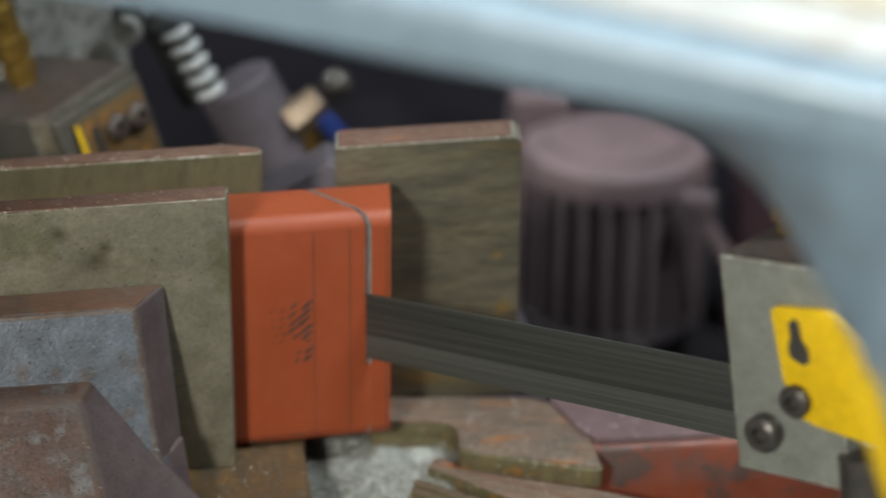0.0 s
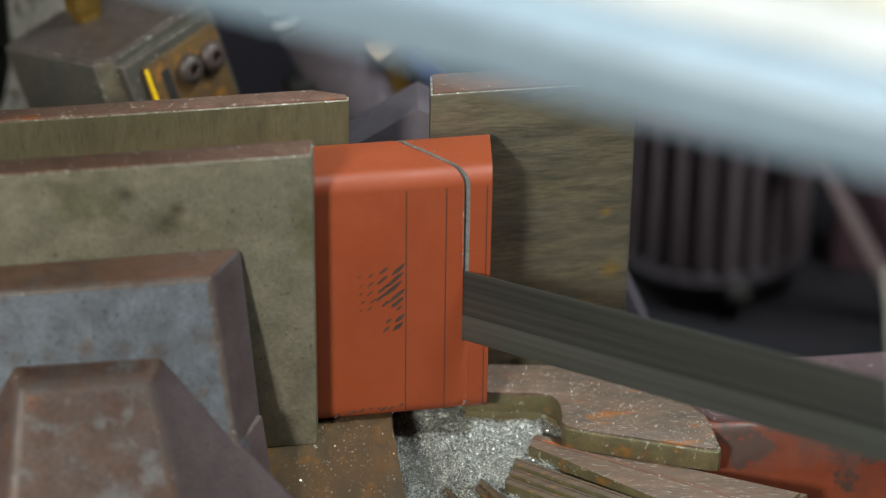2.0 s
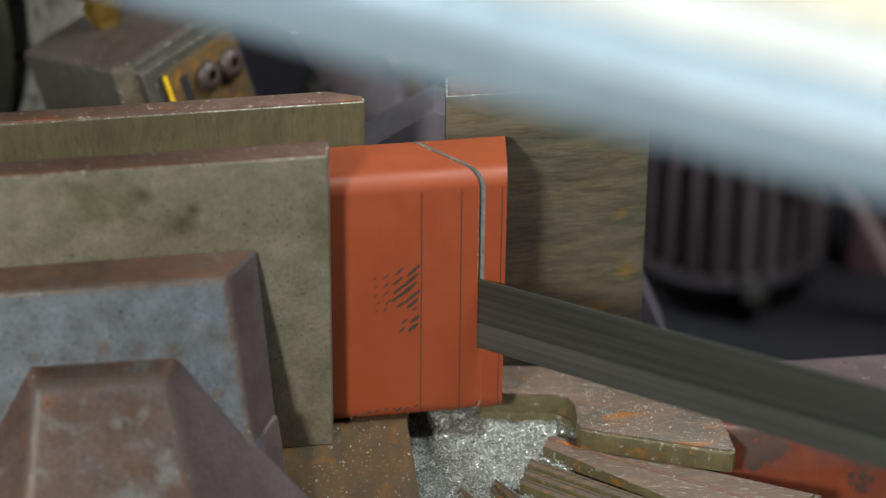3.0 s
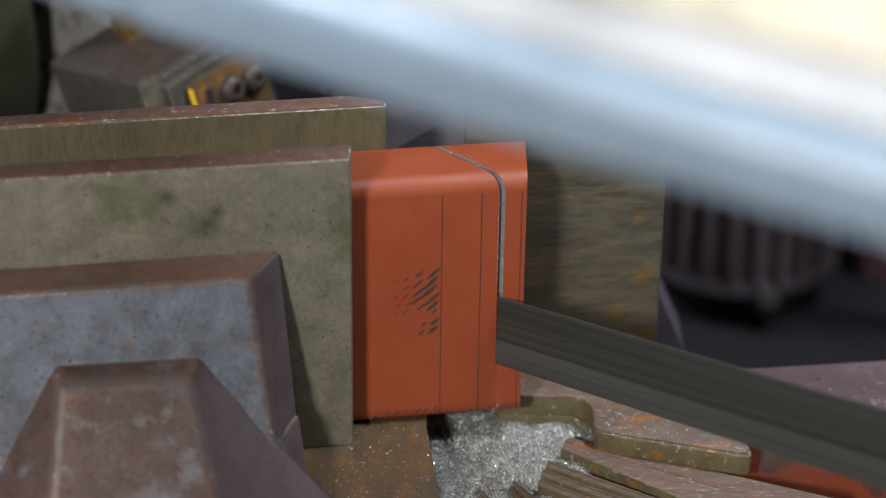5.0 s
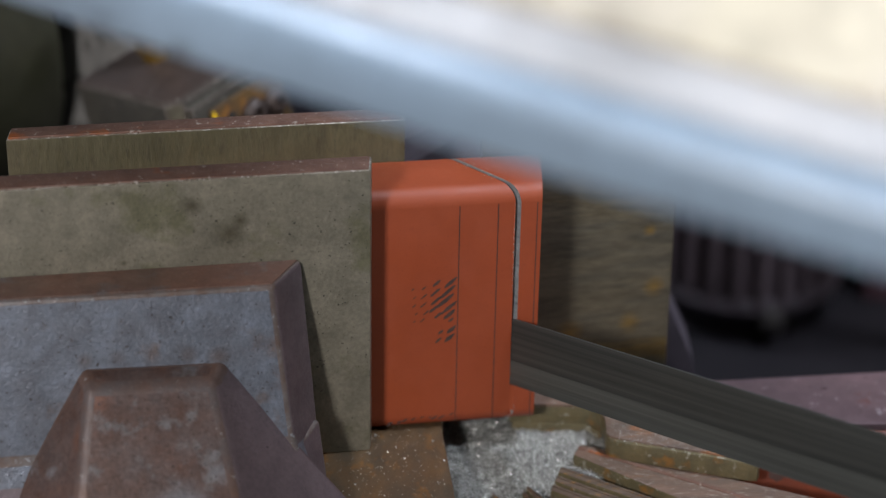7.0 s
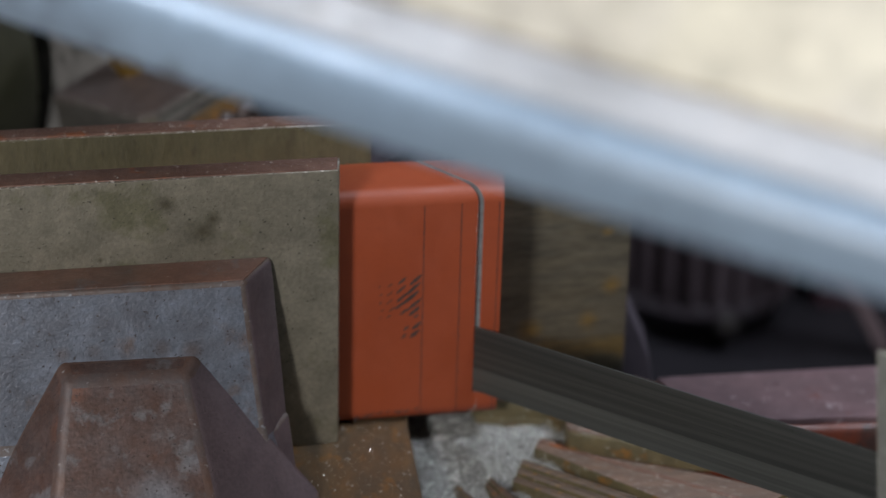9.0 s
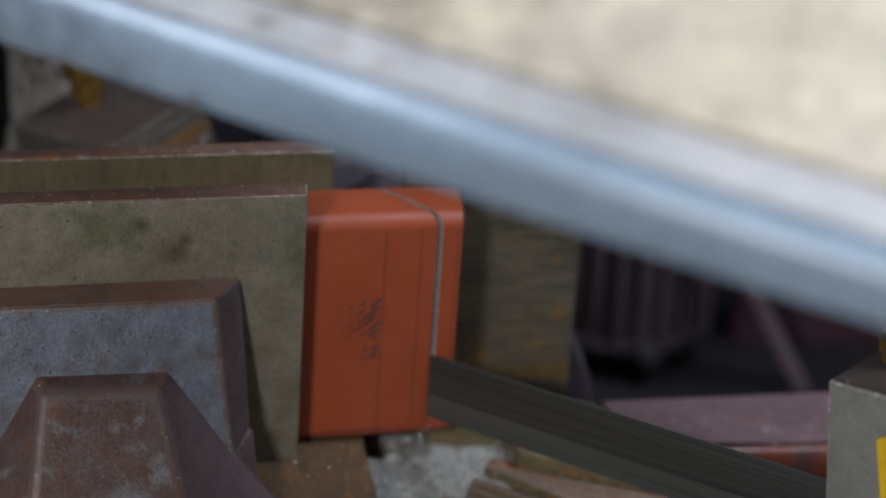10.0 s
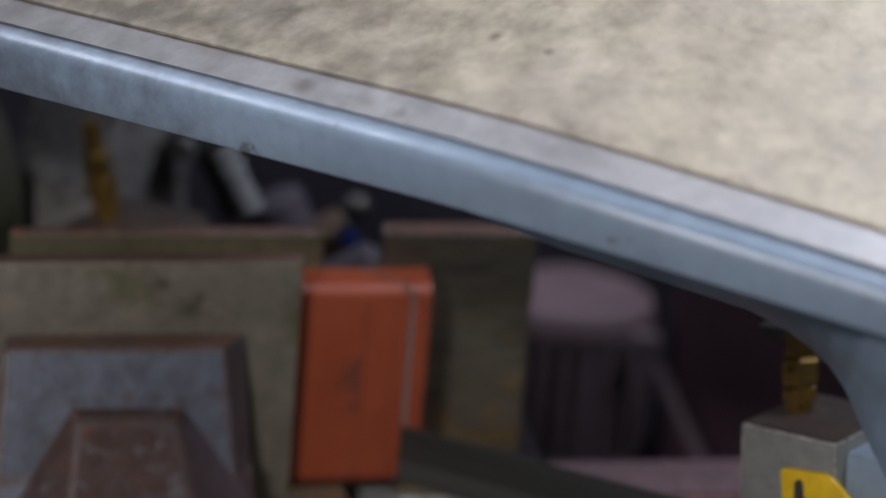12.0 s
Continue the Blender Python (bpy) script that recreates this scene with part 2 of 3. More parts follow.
# Brown dirt at the left also carries painted light falloff.
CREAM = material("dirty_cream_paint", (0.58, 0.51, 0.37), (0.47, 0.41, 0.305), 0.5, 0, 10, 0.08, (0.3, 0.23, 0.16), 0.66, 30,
                 stain=(0.5, 0.44, 0.34), stain_at=0.52, stain_scale=14, spots=((0.897, -0.278, 0.317, 0.006), (0.895, -0.245, 0.333, 0.004), (0.86, -0.24, 0.335, 0.003), (0.83, -0.24, 0.341, 0.005), (0.66, -0.25, 0.345, 0.004), (0.6, -0.25, 0.347, 0.003)), spot_colour=(0.16, 0.12, 0.085), speck_soft=0.12, stain_shade=((0.54, -0.24, 0.36, 0.4),), stain_shade_colour=(0.12, 0.1, 0.07), grain=0.2, grain_scale=110)
BLADE = material("running_blade_steel", (0.088, 0.088, 0.08), (0.05, 0.052, 0.048), 0.36, 0.5, 140, 0.0, stretch=(0.02, 1, 3.0))
TEETH = material("running_blade_teeth", (0.125, 0.127, 0.115), (0.085, 0.087, 0.08), 0.38, 0.5, 140, 0.0, stretch=(0.02, 1, 3.0))
HANDLE = material("blue_handle_plastic", (0.015, 0.03, 0.16), (0.012, 0.025, 0.12), 0.4, 0, 40, 0)
BLACK = material("black_rubber", (0.014, 0.014, 0.014), (0.022, 0.02, 0.02), 0.5, 0, 40, 0.1)
GUARD = material("dark_olive_guard", (0.022, 0.022, 0.012), (0.035, 0.033, 0.02), 0.4, 0, 20, 0.2)
MAROON = material("dark_maroon_paint", (0.06, 0.03, 0.038), (0.045, 0.023, 0.03), 0.5, 0, 10, 0.2)
ARM = material("speckled_cast_arm", (0.2, 0.19, 0.175), (0.13, 0.125, 0.115), 0.6, 0.1, 60, 0.6, (0.06, 0.058, 0.05), 0.55, 120)
CONCRETE = material("shop_concrete", (0.2, 0.195, 0.19), (0.15, 0.145, 0.14), 0.7, 0, 3, 0.3, (0.1, 0.1, 0.1), 0.66, 20)
PLASTER = material("shop_wall_paint", (0.2, 0.21, 0.21), (0.16, 0.17, 0.17), 0.7, 0, 2, 0.2)
CEILING = material("shop_ceiling", (0.2, 0.205, 0.21), (0.16, 0.165, 0.17), 0.8, 0, 2, 0.1)


# ---- mesh helpers ----
def finish(name, bm, mat, smooth=True):
    bmesh.ops.recalc_face_normals(bm, faces=bm.faces)
    me = bpy.data.meshes.new(name)
    bm.to_mesh(me)
    bm.free()
    for one in (mat if isinstance(mat, (list, tuple)) else [mat]):
        me.materials.append(one)
    if len(me.materials) == 1:
        for p in me.polygons:
            p.material_index = 0
    if smooth:
        me.set_sharp_from_angle(angle=radians(32))
        for p in me.polygons:
            p.use_smooth = True
    return me


def part(name, bm, mat, parent, label=""):
    ob = new(name, finish(name, bm, mat))
    ob.parent = parent
    if label:
        tagged(ob, label)
    return ob


def painted(bm, test, index):
    bmesh.ops.recalc_face_normals(bm, faces=bm.faces)
    for f in bm.faces:
        f.normal_update()
        if test(f):
            f.material_index = index
    return bm


def rubbed_top(bm):
    """Only the upper arrises are rubbed bright; the upright ones stay dull."""
    bmesh.ops.recalc_face_normals(bm, faces=bm.faces)
    for f in bm.faces:
        f.normal_update()
        if f.material_index == 1 and abs(f.normal.z) < 0.3:
            f.material_index = 0
    return bm


def thing(name, label, category, m=None, group="", kind=""):
    ob = new(name)
    ob.empty_display_size = 0.02
    if m is not None:
        ob.matrix_basis = m
    return tagged(ob, label, category, group, kind)


def single(name, bm, mat, label, category="", kind="", group=""):
    return tagged(new(name, finish(name, bm, mat)), label, category, group, kind)


def bevelled(bm, offset, segments=2):
    if offset:
        bmesh.ops.bevel(bm, geom=list(bm.edges), offset=offset, segments=segments, affect="EDGES", profile=0.6, clamp_overlap=True, material=1)
    return bm


def box(x0, x1, y0, y1, z0, z1, bevel=0.001, bm=None):
    b = bmesh.new()
    bmesh.ops.create_cube(b, size=1)
    for v in b.verts:
        v.co = Vector(((x0 + x1) / 2 + v.co.x * (x1 - x0), (y0 + y1) / 2 + v.co.y * (y1 - y0), (z0 + z1) / 2 + v.co.z * (z1 - z0)))
    bevelled(b, bevel)
    return joined(bm, b)


def joined(bm, b):
    if bm is None:
        return b
    me = bpy.data.meshes.new("joint")
    b.to_mesh(me)
    b.free()
    bm.from_mesh(me)
    bpy.data.meshes.remove(me)
    return bm


def loft(rings, bevel=0.001, bm=None, segments=2):
    """A closed solid through rings of equally many points."""
    b = bmesh.new()
    vs = [[b.verts.new(p) for p in ring] for ring in rings]
    k = len(vs[0])
    b.faces.new(vs[0])
    b.faces.new(list(reversed(vs[-1])))
    for a, c in zip(vs, vs[1:]):
        for i in range(k):
            b.faces.new((a[i], c[i], c[(i + 1) % k], a[(i + 1) % k]))
    bmesh.ops.recalc_face_normals(b, faces=b.faces)
    bevelled(b, bevel, segments)
    return joined(bm, b)


def slab(points, z0, z1, bevel=0.001, bm=None):
    """A flat plate of the given outline in x and y."""
    return loft([[(x, y, z1) for x, y in points], [(x, y, z0) for x, y in points]], bevel, bm)


def sideways(points, y0, y1, bevel=0.001, bm=None):
    """A plate of the given outline in x and z, from y0 to y1."""
    return loft([[(x, y0, z) for x, z in points], [(x, y1, z) for x, z in points]], bevel, bm)


def turned(profile, m=None, segs=24, bm=None):
    """A body of revolution about z from (radius, height) pairs, laid by m."""
    b = bmesh.new()
    rings = []
    for r, z in profile:
        rings.append([b.verts.new((r * math.cos(2 * math.pi * i / segs), r * math.sin(2 * math.pi * i / segs), z)) for i in range(segs)])
    b.faces.new(rings[0])
    b.faces.new(list(reversed(rings[-1])))
    for a, c in zip(rings, rings[1:]):
        for i in range(segs):
            b.faces.new((a[i], a[(i + 1) % segs], c[(i + 1) % segs], c[i]))
    if m is not None:
        bmesh.ops.transform(b, matrix=m, verts=b.verts)
    return joined(bm, b)


def along(start, end):
    """The pose whose z axis runs from start to end."""
    d = Vector(end) - Vector(start)
    return Matrix.Translation(start) @ d.to_track_quat("Z", "Y").to_matrix().to_4x4()


def rod(start, end, r, segs=16, bm=None, soft=0.0):
    h = (Vector(end) - Vector(start)).length
    s = soft or r * 0.12
    return turned([(r - s, 0), (r, s), (r, h - s), (r - s, h)], along(start, end), segs, bm)


def tube_along(points, r, segs=10, bm=None):
    b = bmesh.new()
    rings = []
    for i, p in enumerate(points):
        a, c = Vector(points[max(i - 1, 0)]), Vector(points[min(i + 1, len(points) - 1)])
        q = (c - a).to_track_quat("Z", "Y")
        rings.append([b.verts.new(Vector(p) + q @ Vector((r * math.cos(2 * math.pi * k / segs), r * math.sin(2 * math.pi * k / segs), 0))) for k in range(segs)])
    b.faces.new(rings[0])
    b.faces.new(list(reversed(rings[-1])))
    for a, c in zip(rings, rings[1:]):
        for k in range(segs):
            b.faces.new((a[k], a[(k + 1) % segs], c[(k + 1) % segs], c[k]))
    return joined(bm, b)


SKEW = 0.16


def skewed(bm):
    """The vise stands askew on the table: its long lines run back towards +x."""
    for v in bm.verts:
        v.co.y += SKEW * v.co.x
    return bm


# ---- the shop around the saw ----
def shop():
    single("floor", box(-4, 4, -4.2, 4, -1.0, -0.9, 0), CONCRETE, "grey stained concrete workshop floor", "floor", "structure")
    single("ceiling", box(-4, 4, -4.2, 4, 3.5, 3.6, 0), CEILING, "pale grey workshop ceiling", "ceiling", "structure")
    single("wall_north", box(-4, 4, 4.0, 4.15, -0.9, 3.5, 0), PLASTER, "pale painted workshop wall", "wall", "structure")
    single("wall_east", box(4.0, 4.15, -4.2, 4, -0.9, 3.5, 0), PLASTER, "pale painted workshop wall", "wall", "structure")
    single("wall_west", box(-4.15, -4.0, -4.2, 4, -0.9, 3.5, 0), PLASTER, "pale painted workshop wall", "wall", "structure")
    b = box(-4, -2.2, -4.35, -4.2, -0.9, 3.5, 0)
    box(-1.5, 4, -4.35, -4.2, -0.9, 3.5, 0, b)
    box(-2.2, -1.5, -4.35, -4.2, -0.9, 2.15, 0, b)
    box(-2.2, -1.5, -4.35, -4.2, 2.7, 3.5, 0, b)
    single("wall_south", b, PLASTER, "pale painted workshop wall with an added window opening", "wall", "structure")
    # Unseen window, added to give the key light an opening in the wall.
    w = thing("window_1", "small white framed window, an unseen addition around the key light", "window", kind="structure")
    f = box(-2.2, -2.16, -4.33, -4.25, 2.15, 2.7, 0.004)
    box(-1.54, -1.5, -4.33, -4.25, 2.15, 2.7, 0.004, f)
    box(-2.16, -1.54, -4.33, -4.25, 2.15, 2.19, 0.004, f)
    box(-2.16, -1.54, -4.33, -4.25, 2.66, 2.7, 0.004, f)
    part("window_frame", f, PLASTER, w)


shop()


# ---- the machine body and table ----
def machine_base():
    base = thing("machine_cabinet", "dark purple-grey painted steel bandsaw cabinet", "machine cabinet")
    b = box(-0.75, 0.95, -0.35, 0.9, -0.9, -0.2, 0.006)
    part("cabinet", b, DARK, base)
    part("rear_panel", box(-0.75, 0.95, 0.7, 0.74, -0.2, 0.2, 0.004), PANEL, base)
    outline = [(-0.2, -0.2), (0.12, -0.2), (0.094, -0.02), (0.071, 0.03), (0.05, 0.112), (-0.02, 0.112), (-0.034, 0.119), (-0.067, 0.098), (-0.2, 0.016)]
    part("sloping_rib", sideways(outline, 0.1, 0.135, 0.001), PURPLE, base, "purple-grey painted sloping rib")
    part("side_panel", box(0.275, 0.9, 0.5, 0.52, -0.2, 0.1, 0.004), MAROON, base, "dark maroon side panel")
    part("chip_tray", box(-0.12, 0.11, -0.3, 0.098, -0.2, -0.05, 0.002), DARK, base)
    return base


machine_base()


def vise_table():
    t = thing("vise_table", "red painted cast table with a worn purple top", "machine table")
    b = loft([[(0.108, -0.012, -0.001), (0.48, 0.018, -0.001), (0.48, 0.09, -0.001), (0.085, 0.04, -0.001), (0.1, 0.0, -0.001)],
              [(0.107, -0.02, -0.02), (0.48, 0.01, -0.02), (0.48, 0.092, -0.02), (0.085, 0.042, -0.02), (0.1, -0.004, -0.02)],
              [(0.113, -0.062, -0.2), (0.48, -0.03, -0.2), (0.48, 0.094, -0.2), (0.113, 0.05, -0.2), (0.113, -0.03, -0.2)]], 0.004, None, 3)
    part("casting", b, TABLERED, t)
    part("worn_top", slab([(0.113, -0.009), (0.478, 0.022), (0.478, 0.087), (0.09, 0.038), (0.104, 0.002)], -0.004, 0.003, 0.002), TABLETOP, t, "worn purple-brown machined top")


vise_table()


def bed():
    p = single("bed_plate", slab([(-0.36, -0.2), (-0.028, -0.2), (-0.047, -0.01), (-0.043, 0.1), (-0.36, 0.1)], -0.05, 0.0, 0.0015), BED,
               "rusty brown steel bed plate under the vise", "bed plate")
    s = thing("swivel_plate", "worn brown steel swivel plate with a rounded notch", "swivel plate")
    pts = [(-0.012, 0.0455), (-0.012, 0.0178), (0.0255, 0.0165), (0.03, 0.0158), (0.0335, 0.0135), (0.0358, 0.0095), (0.037, 0.003), (0.0373, -0.006), (0.0368, -0.0115), (0.039, -0.0155), (0.047, -0.0185), (0.1075, -0.036), (0.112, -0.0362), (0.1135, -0.033), (0.1105, -0.0055), (0.104, 0.028), (0.08, 0.044)]
    part("plate_edge", slab(pts, -0.012, -0.001, 0.001), [OLIVE, OLIVE], s, "olive stained plate edge")
    part("plate_top", slab([(x * 0.982 + 0.0008, 0.0008 + y * 0.955) for x, y in pts], -0.002, 0.0001, 0.0004), BEDTOP, s)
    q = thing("stop_block", "olive-grey steel block beneath the fixed jaw", "stop block")
    part("block", slab([(-0.01, 0.0195), (0.028, 0.018), (0.0365, 0.01), (0.0365, 0.043), (-0.01, 0.043)], -0.045, -0.0125, 0.0015), OLIVE, q)


bed()


def fingers():
    """Layered plates that fan out below the swivel plate."""
    fans = [((0.0205, -0.0125), (0.025, -0.0025), (0.15, -0.054), (0.115, -0.086), -0.012, 1),
            ((0.008, -0.036), (0.0145, -0.0185), (0.11, -0.0785), (0.075, -0.0815), -0.015, 3),
            ((-0.0065, -0.036), (-0.003, -0.031), (0.03, -0.083), (0.012, -0.085), -0.019, 2),
            ((-0.0235, -0.035), (-0.0205, -0.033), (0.0, -0.062), (-0.012, -0.062), -0.023, 2)]
    for a, c, d, e, z, n in fans:
        f = thing("fan_plate", "brown oily layered steel plate, fanned out under the saw", "plate", group="fanned plates")
        near0, near1, far0, far1 = Vector(a), Vector(c), Vector(e), Vector(d)
        for k in range(n):
            u, w = k / n, (k + 0.94) / n if n > 1 else 1.0
            drop = 0.0017 * (n - 1 - k)
            pts = [near0.lerp(near1, u), near0.lerp(near1, w), far0.lerp(far1, w), far0.lerp(far1, u)]
            part("leaf", painted(slab([tuple(p) for p in pts], z - 0.013 - drop, z - drop, 0.0009), lambda q: q.normal.z > 0.9, 2), [OLIVE, OLIVE, BEDTOP if n == 1 else FINGER], f)
            rib = [pts[0].lerp(pts[1], 0.55), pts[0].lerp(pts[1], 0.72), pts[3].lerp(pts[2], 0.6), pts[3].lerp(pts[2], 0.55)]
            part("rib", slab([tuple(p) for p in rib], z - 0.004 - drop, z - drop + 0.0006, 0.0002), RUSTTOP if n == 1 else FINGER, f, "thin raised rusty rib")
        lip = [near1, near1 + Vector((0.002, 0.001)), far1 + Vector((0.004, 0.003)), far1]
        part("lower_leaf", slab([tuple(p) for p in lip], z - 0.012, z - 0.003, 0.0005), FINGER, f)



fingers()


# ---- swarf ----
def swarf():
    rng = random.Random(4)
    b = bmesh.new()
    nx, ny = 44, 70
    def height(x, y):
        i, j = (x + 0.048) / 0.1 * nx, (y + 0.13) / 0.2 * ny
        return -0.0165 + 0.005 * noise.noise((i * 0.13, j * 0.13, 0)) - 0.22 * max(0.0, -0.005 - y) - 0.06 * max(0.0, x - 0.02)

    grid = [[b.verts.new((-0.048 + 0.1 * i / nx, -0.13 + 0.2 * j / ny,
                          height(-0.048 + 0.1 * i / nx, -0.13 + 0.2 * j / ny) + 0.0018 * noise.noise((i * 0.6, j * 0.6, 3))))
             for j in range(ny + 1)] for i in range(nx + 1)]
    for i in range(nx):
        for j in range(ny):
            b.faces.new((grid[i][j], grid[i + 1][j], grid[i + 1][j + 1], grid[i][j + 1]))
    single("swarf_heap", b, CHIPBED, "heap of grey steel swarf in the bed gap", "swarf", "stuff")

    def flakes(name, label, spots, size):
        verts, faces = [], []
        for x, y, z in spots:
            s = size * rng.uniform(0.35, 1.0) * rng.choice((1, 1, 1.5))
            q = Euler((rng.uniform(-1.1, 1.1), rng.uniform(-1.1, 1.1), rng.uniform(0, 6.3))).to_matrix()
            k = len(verts)
            bend = rng.uniform(0.2, 0.7) * s
            for p in ((-s, -s * 0.4, 0), (s * 0.2, -s * 0.5, bend), (s, 0, 0), (s * 0.1, s * 0.5, bend * 0.8)):
                v = q @ Vector(p)
                verts.append((x + v.x, y + v.y, z + v.z + s * 0.35))
            faces.append((k, k + 1, k + 2, k + 3))
        me = bpy.data.meshes.new(name)
        me.from_pydata(verts, [], faces)
        me.materials.append(CHIP)
        tagged(new(name, me), label, "steel chips", kind="stuff")

    spots = []
    for _ in range(26000):
        x, y = rng.uniform(-0.046, 0.04), rng.uniform(-0.06, 0.05)
        spots.append((x, y, height(x, y) + 0.0008))
    flakes("steel_chips", "bright curled steel chips on the swarf heap", spots, 0.00052)
    spots = []
    for _ in range(280):
        spots.append((rng.uniform(-0.1, -0.046), rng.uniform(-0.09, -0.002), 0.0002))
    for _ in range(620):
        x = rng.uniform(0.042, 0.112)
        spots.append((x, rng.uniform(-0.019 - (x - 0.04) * 0.28, 0.04), 0.0002))
    for _ in range(90):
        spots.append((rng.uniform(0.002, 0.036), rng.uniform(0.022, 0.043), 0.0004))
    for _ in range(46):
        y = rng.uniform(0.009, 0.037)
        x = (-0.0138 - y) / 1.16 + rng.choice((-1, 1)) * rng.uniform(0.0016, 0.004) * rng.random() + rng.choice((-0.0018, 0.0018))
        spots.append((x, y + 0.16 * x, 0.135))
    for _ in range(60):
        x = -0.0138 / 1.16 - 0.0015 + rng.uniform(-0.0003, 0.0003)
        spots.append((x, -0.0003 + 0.16 * x, rng.uniform(0.078, 0.126)))
    for _ in range(13):
        x = rng.uniform(-0.26, 0.06)
        if not -0.075 < x < -0.03:
            spots.append((x, rng.uniform(0.046, 0.056) + 0.16 * x, 0.1558))
        if x < -0.085:
            spots.append((x, rng.uniform(-0.014, -0.002) + 0.16 * x, 0.1574))
    flakes("scattered_chips", "bright steel chips scattered over the bed plates and bar", spots, 0.00052)


swarf()

# ---- the vise ----
def jaws():
    f = thing("front_jaw", "olive-grey steel vise jaw plate with brown top edge", "vise jaw")
    part("plate", rubbed_top(skewed(box(-0.265, -0.0835, -0.0165, -0.0004, 0.0, 0.1565, 0.0014))), [JAW, EDGE], f)
    part("top_face", skewed(box(-0.264, -0.0845, -0.0152, -0.0014, 0.1556, 0.1572, 0.0006)), RUSTTOP, f, "brown stained top face")
    r = thing("rear_jaw", "oily olive steel rear jaw plate with rusty top edge", "vise jaw", group="rear jaws")
    out = [(-0.2615, 0.0442), (-0.068, 0.0442), (-0.068, 0.0495), (-0.086, 0.0585), (-0.2615, 0.0575)]
    part("plate", rubbed_top(skewed(slab(out, 0.0, 0.1545, 0.0012))), [JAWLEFT, EDGE], r)
    part("top_face", skewed(slab([(-0.2605, 0.0454), (-0.0692, 0.0454), (-0.0692, 0.049), (-0.0864, 0.0573), (-0.2605, 0.0563)], 0.154, 0.1556, 0.0005)), RUSTTOP, r, "rust-flecked brown top face")
    k = thing("rear_jaw", "dark olive steel rear jaw plate beside the cut", "vise jaw", group="rear jaws")
    shape = [(-0.029, -0.004), (0.0735, -0.004), (0.0725, 0.148), (0.0715, 0.1525), (0.068, 0.1545), (-0.029, 0.1545)]
    part("plate", rubbed_top(skewed(sideways(shape, 0.0442, 0.068, 0.0012))), [JAWDARK, EDGE], k)
    part("top_face", skewed(box(-0.0275, 0.067, 0.0456, 0.0665, 0.154, 0.1556, 0.0006)), RUSTTOP, k, "rust-flecked brown top face")


jaws()


def casting():
    c = thing("jaw_casting", "worn blue-grey cast iron carrier behind the front jaw plate", "vise casting")
    pad = loft([[(-0.259, -0.0168, 0.1115), (-0.2565, -0.0415, 0.1122), (-0.1285, -0.0425, 0.1122), (-0.1165, -0.0168, 0.1115)],
                [(-0.2625, -0.045, 0.032), (-0.258, -0.063, 0.038), (-0.1185, -0.063, 0.038), (-0.1088, -0.035, 0.032)],
                [(-0.264, -0.058, 0.0), (-0.26, -0.08, 0.0), (-0.109, -0.08, 0.0), (-0.1035, -0.05, 0.0)]], 0.0026, None, 4)
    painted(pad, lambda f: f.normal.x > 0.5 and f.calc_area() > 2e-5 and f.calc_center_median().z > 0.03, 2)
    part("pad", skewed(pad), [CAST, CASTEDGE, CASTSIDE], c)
    foot = loft([[(-0.262, -0.038, 0.034), (-0.2585, -0.0645, 0.034), (-0.119, -0.0645, 0.034), (-0.1078, -0.038, 0.034)],
                 [(-0.265, -0.058, 0.0), (-0.261, -0.081, 0.0), (-0.1085, -0.081, 0.0), (-0.1028, -0.05, 0.0)]], 0.0018, None, 3)
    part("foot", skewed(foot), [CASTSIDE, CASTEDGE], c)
    top = [(-0.2575, -0.0174, 0.1113), (-0.2555, -0.0402, 0.112), (-0.129, -0.0412, 0.112), (-0.1186, -0.0174, 0.1113)]
    part("pad_top", skewed(loft([[(x, y, z + 0.0006) for x, y, z in top], [(x, y, z - 0.002) for x, y, z in top]], 0.0005)), LEDGE, c, "brown stained ledge")
    boss = loft([[(-0.217, -0.05, 0.0795), (-0.213, -0.0655, 0.0765), (-0.1545, -0.0655, 0.0755), (-0.1515, -0.05, 0.0785)],
                 [(-0.263, -0.07, 0.0), (-0.217, -0.128, 0.0), (-0.131, -0.128, 0.0), (-0.088, -0.066, 0.0)]], 0.0042, None, 4)
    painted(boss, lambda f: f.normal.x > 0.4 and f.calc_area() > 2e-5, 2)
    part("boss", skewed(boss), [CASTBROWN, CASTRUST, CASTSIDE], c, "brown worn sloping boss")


casting()


# ---- the workpiece ----
H, D, R = 0.135, 0.0438, 0.0085
KX, KW = -0.0136, 0.0016


def bar_profile():
    pts = []
    for cy, cz, a0 in ((D - R, R, -90), (D - R, H - R, 0), (R, H - R, 90), (R, R, 180)):
        for k in range(7):
            a = radians(a0 + 15 * k)
            pts.append((cy + R * math.cos(a), cz + R * math.sin(a)))
    return pts


